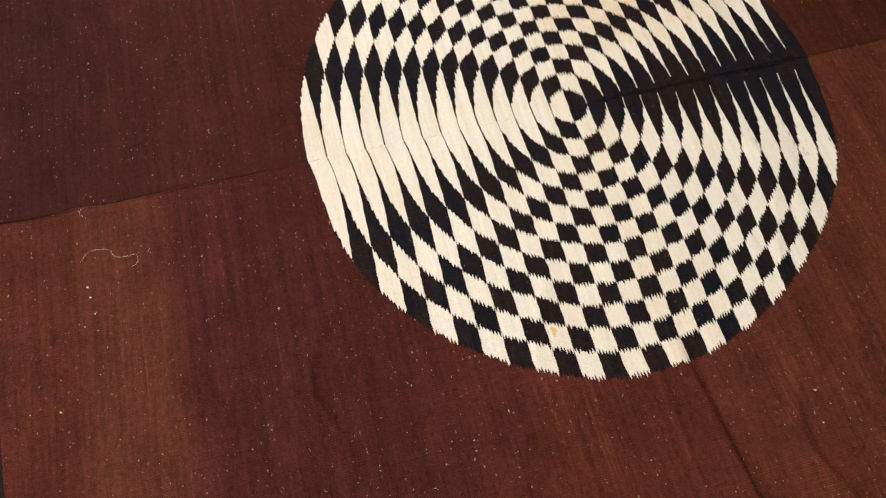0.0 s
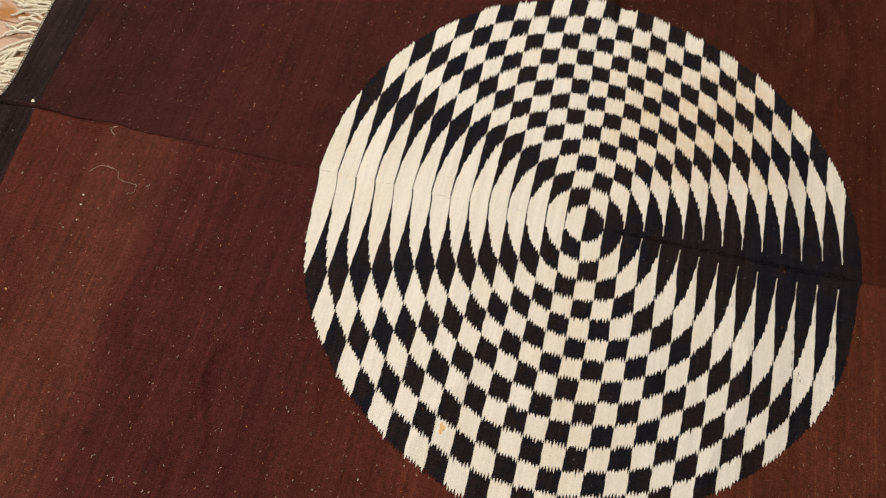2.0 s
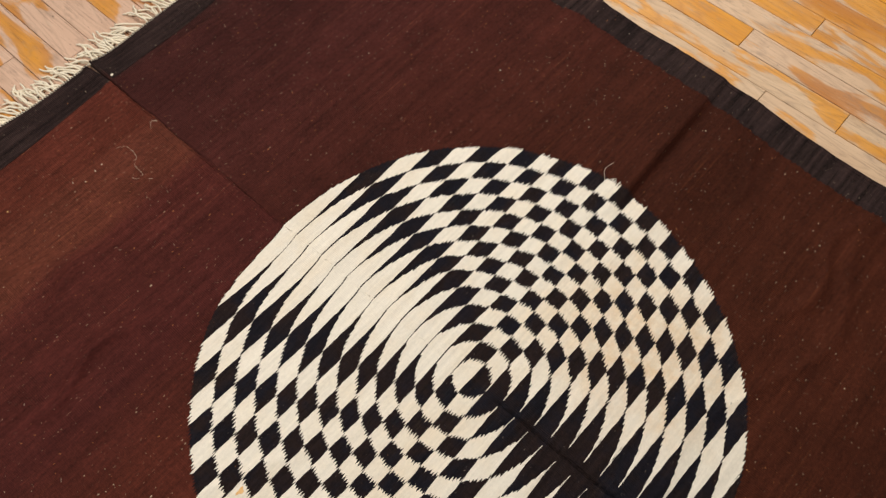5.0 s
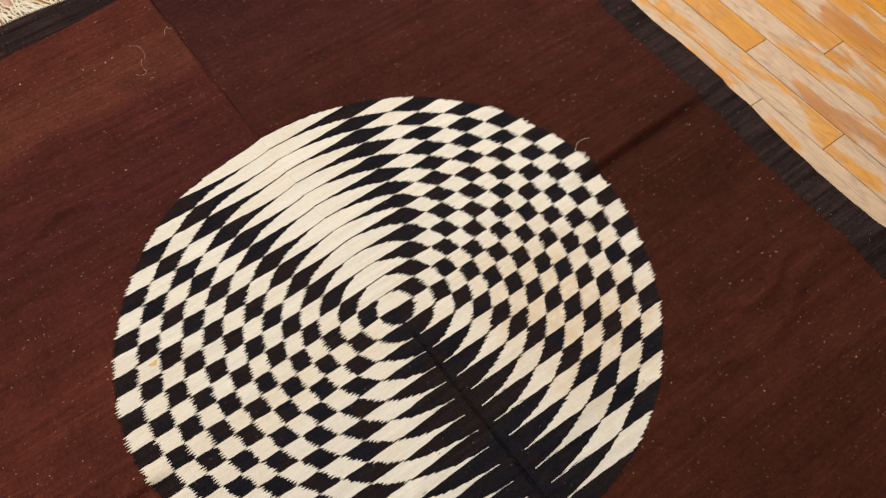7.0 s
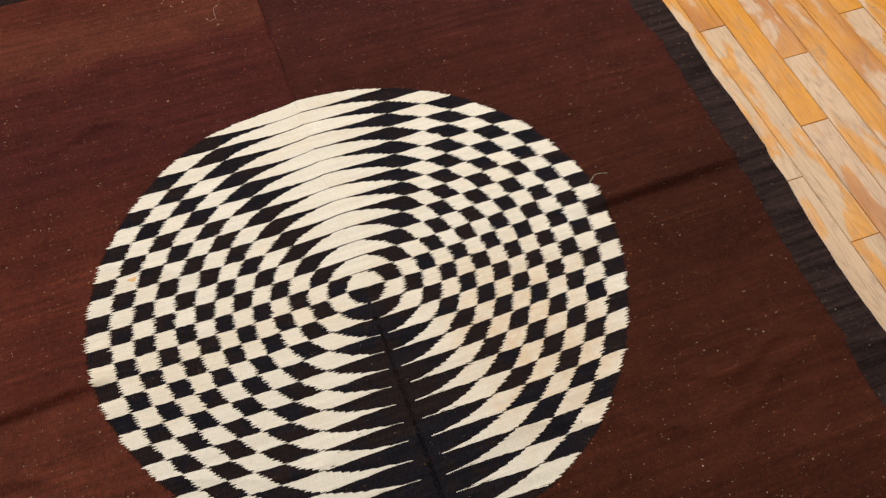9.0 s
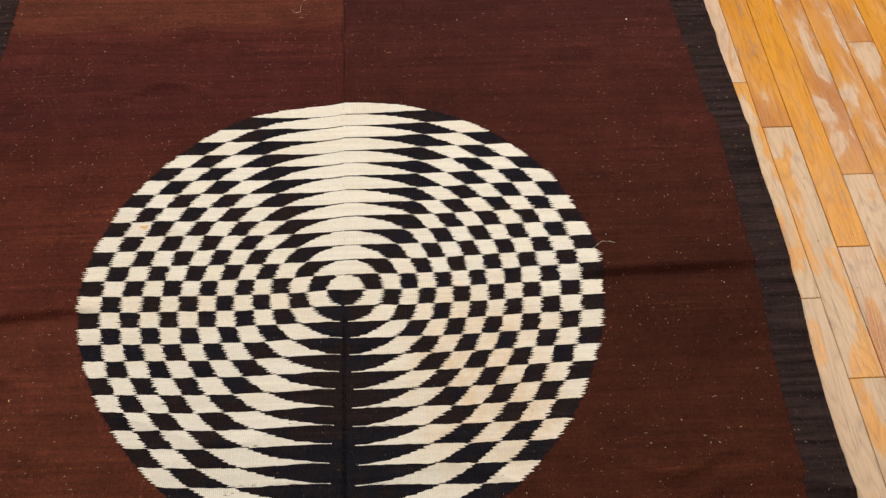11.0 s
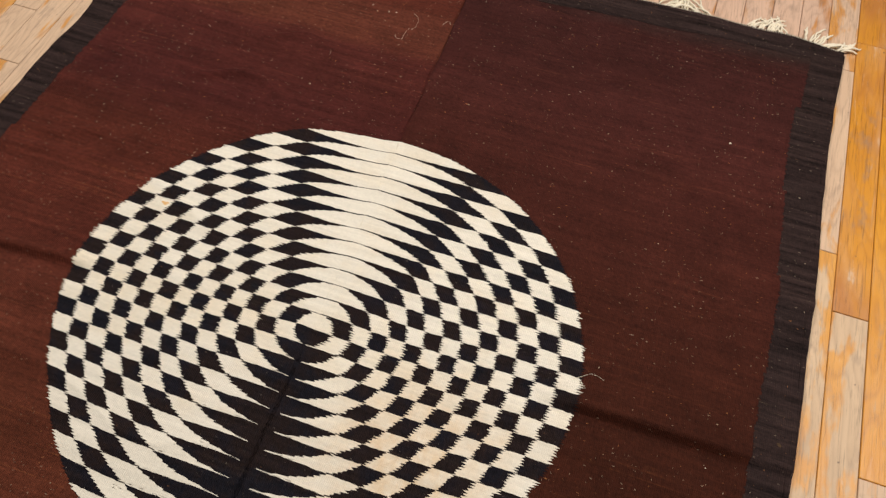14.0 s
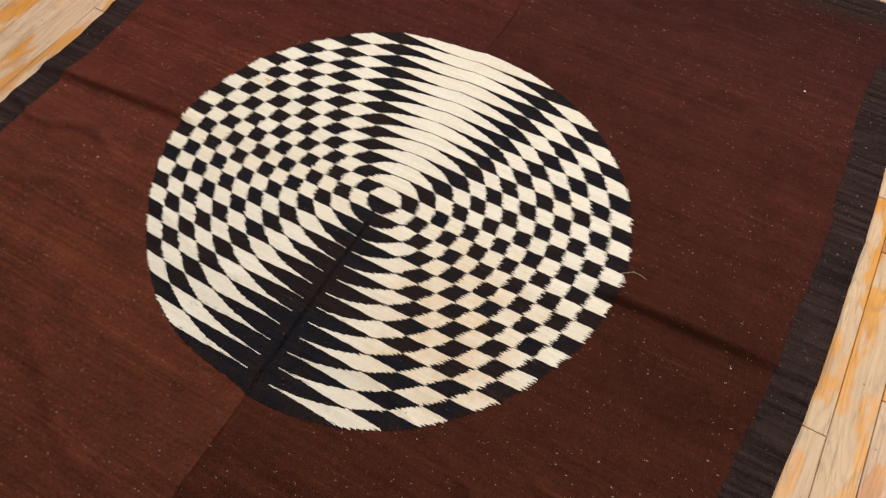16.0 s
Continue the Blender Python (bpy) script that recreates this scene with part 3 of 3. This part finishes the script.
# ---- loose threads and lint on the rug ----
def thread(points, radius, label):
    verts, faces, smooth = [], [], []
    for i in range(len(points) - 1):
        a, b, c, d = (Vector((*points[max(0, min(len(points) - 1, i + k))], 0)) for k in (-1, 0, 1, 2))
        for t in range(5):
            t /= 5
            smooth.append(0.5 * (2 * b + (c - a) * t + (2 * a - 5 * b + 4 * c - d) * t * t + (3 * b - a - 3 * c + d) * t ** 3))
    smooth.append(Vector((*points[-1], 0)))
    pts = [(p.x, p.y, height(p.x, p.y) + 0.0012 + radius) for p in smooth]
    tube(verts, faces, pts, radius, 5)
    return tagged(flat_part("thread", verts, faces, COTTON, None, ""), label, "thread", "loose threads on the rug")


thread([(-0.839, -0.103), (-0.823, -0.086), (-0.796, -0.087), (-0.789, -0.100), (-0.771, -0.104), (-0.756, -0.104), (-0.754, -0.118), (-0.764, -0.124)], 0.00019, "long curled pale cotton thread lying on the brown rug")
thread([(-0.837, -0.013), (-0.828, -0.005), (-0.834, -0.017), (-0.825, -0.025)], 0.0002, "short curled pale thread on the rug's join")
thread([(-0.058, 0.492), (-0.068, 0.506), (-0.077, 0.518), (-0.077, 0.533), (-0.073, 0.545)], 0.0003, "pale loose thread at the medallion's rim")
thread([(-0.060, 0.496), (-0.055, 0.506), (-0.047, 0.516)], 0.00028, "short pale loose thread at the medallion's rim")

specks = [(-0.703, 0.676, 0.004), (-0.831, -0.146, 0.0022), (-0.828, -0.164, 0.0022), (-0.823, -0.192, 0.0018), (-0.839, -0.21, 0.0018), (0.203, -0.566, 0.003), (-0.40, 0.58, 0.0018), (0.019, 0.743, 0.0016), (-0.993, 0.006, 0.006), (0.193, -0.614, 0.002), (-0.88, -0.334, 0.0028)]
for x, y, r in specks:
    bm = bmesh.new()
    bmesh.ops.create_icosphere(bm, subdivisions=1, radius=r * 0.6)
    for v in bm.verts:
        v.co = Vector((v.co.x * rng.uniform(0.6, 1.6), v.co.y * rng.uniform(0.6, 1.6), v.co.z * 0.5))
        v.co += Vector((x, y, height(x, y) + r * 0.25))
    tagged(part("lint", bm, OCHRE if x > 0.1 or y < -0.3 else COTTON), "small pale speck of lint on the brown rug", "lint", "lint on the rug")

# stray fibres shed over the brown wool
verts, faces = [], []
fibre_rng = random.Random(21)
made = 0
while made < 45:
    x, y = fibre_rng.uniform(-1.03, 0.75), fibre_rng.uniform(-0.83, 0.86)
    if math.hypot(x, y - 0.012) < 0.47 and fibre_rng.random() > 0.06:
        continue
    turn, bend, length = fibre_rng.uniform(0, 6.3), fibre_rng.uniform(-160, 160), fibre_rng.choice((0.003, 0.004, 0.005, 0.006, 0.008))
    pts = []
    for i in range(5):
        pts.append((x, y, height(x, y) + 0.0013))
        x, y, turn = x + math.cos(turn) * length / 4, y + math.sin(turn) * length / 4, turn + bend * length / 4
    tube(verts, faces, pts, fibre_rng.uniform(0.00012, 0.00022), 4)
    made += 1
tagged(flat_part("lint_fibres", verts, faces, COTTON), "pale stray fibres shed over the brown rug", "lint", kind="stuff")

# ---- floor: worn oak strips ----
floor = slab("floor", (-2.5, -2.5, -0.05), (2.5, 2.5, -0.016), GAP, "worn oak strip floor, orange finish rubbed to bare wood")
SLOPE = 0.006
JOINTS = {-1: (-1.62, -1.027, -0.50, 0.057, 1.0), 0: (-0.367, 0.222, 1.2), 1: (-0.909, -0.055, 0.8), 2: (-1.3, -0.233, 0.5), 3: (-1.0, 0.05, 0.9), 4: (-0.62, 0.4), 5: (-0.312, 0.7)}


def strip_line(row):
    """Where the joint below a row of strips lies, at x = 0."""
    return 0.9255 + 0.0678 * row if row > -15 else -0.027 + 0.0668 * (row + 14)


plank_rng = random.Random(11)


# finish left on a strip, how rusty it has turned, how pink the bare wood is: row by row, up to the given x
WEAR = {-1: ((-1.0, 0.45, 0.7, 0.6), (-0.5, 0.33, 0.6, 0.4), (0.06, 0.46, 0.0, 0.0), (9, 0.20, 0.1, 0.1)),
        0: ((-0.36, 0.78, 0.9, 0.3), (0.23, 0.44, 0.0, 0.0), (9, 0.46, 0.1, 0.0)),
        1: ((-0.9, 0.80, 0.6, 0.3), (-0.05, 0.94, 0.15, 0.1), (9, 0.36, 0.9, 0.3)),
        2: ((-0.23, 0.60, 1.0, 0.4), (9, 0.46, 0.2, 0.2)),
        3: ((0.05, 0.66, 0.6, 0.3), (9, 0.52, 0.4, 0.2)),
        4: ((9, 0.66, 0.8, 0.3),),
        5: ((-0.31, 0.85, 0.2, 0.2), (9, 0.55, 0.3, 0.2))}


def finish_of(row, x):
    for end, kept, rust, pink in WEAR.get(row, ()):
        if x < end:
            return kept, rust, pink
    spread = plank_rng.uniform(-0.14, 0.14)
    if row > 5:
        return 0.65 + spread, plank_rng.uniform(0.1, 0.8), 0.2
    if row < -24:
        return 0.34 + spread, plank_rng.uniform(0.2, 0.6), 0.35
    return 0.36 + spread * 0.5, plank_rng.uniform(0.8, 1.0), 1.0


def plank(xa, xb, row):
    """One strip with eased edges, laid a hair up or down."""
    ya, yb = strip_line(row) + 0.0006, strip_line(row + 1) - 0.0006
    xa, xb = xa + 0.0005, xb - 0.0005
    top, ease = -0.0006 + plank_rng.uniform(-0.0004, 0.0004), 0.0011
    verts = []
    for z, e in ((-0.016, 0.0), (top - ease, 0.0), (top, ease)):
        for x, y in ((xa + e, ya + e), (xb - e, ya + e), (xb - e, yb - e), (xa + e, yb - e)):
            verts.append((x, y + SLOPE * x, z))
    faces = [(8, 9, 10, 11)]
    for lo in (0, 4):
        for k in range(4):
            m = (k + 1) % 4
            faces.append((lo + k, lo + m, lo + 4 + m, lo + 4 + k))
    ob = flat_part("plank", verts, faces, OAK, floor, "", False)
    ob.color = (*finish_of(row, (xa + xb) / 2), 1)
    return ob


for row in range(-49, 21):
    x, cuts = -2.4, list(JOINTS.get(row, ()))
    ends = [-2.4]
    if cuts:
        ends += cuts
        while ends[-1] < 1.5:
            ends.append(ends[-1] + plank_rng.uniform(0.5, 1.2))
        ends = [-2.4] + [e for e in ends[1:] if e < 2.1] + [2.4]
        if ends[1] > -1.2:
            ends.insert(1, ends[1] - plank_rng.uniform(0.6, 0.9))
    else:
        while True:
            step = plank_rng.uniform(0.55, 1.5)
            if ends[-1] + step > 2.0:
                break
            ends.append(ends[-1] + step)
        ends.append(2.4)
    for a, b in zip(ends, ends[1:]):
        plank(a, b, row)
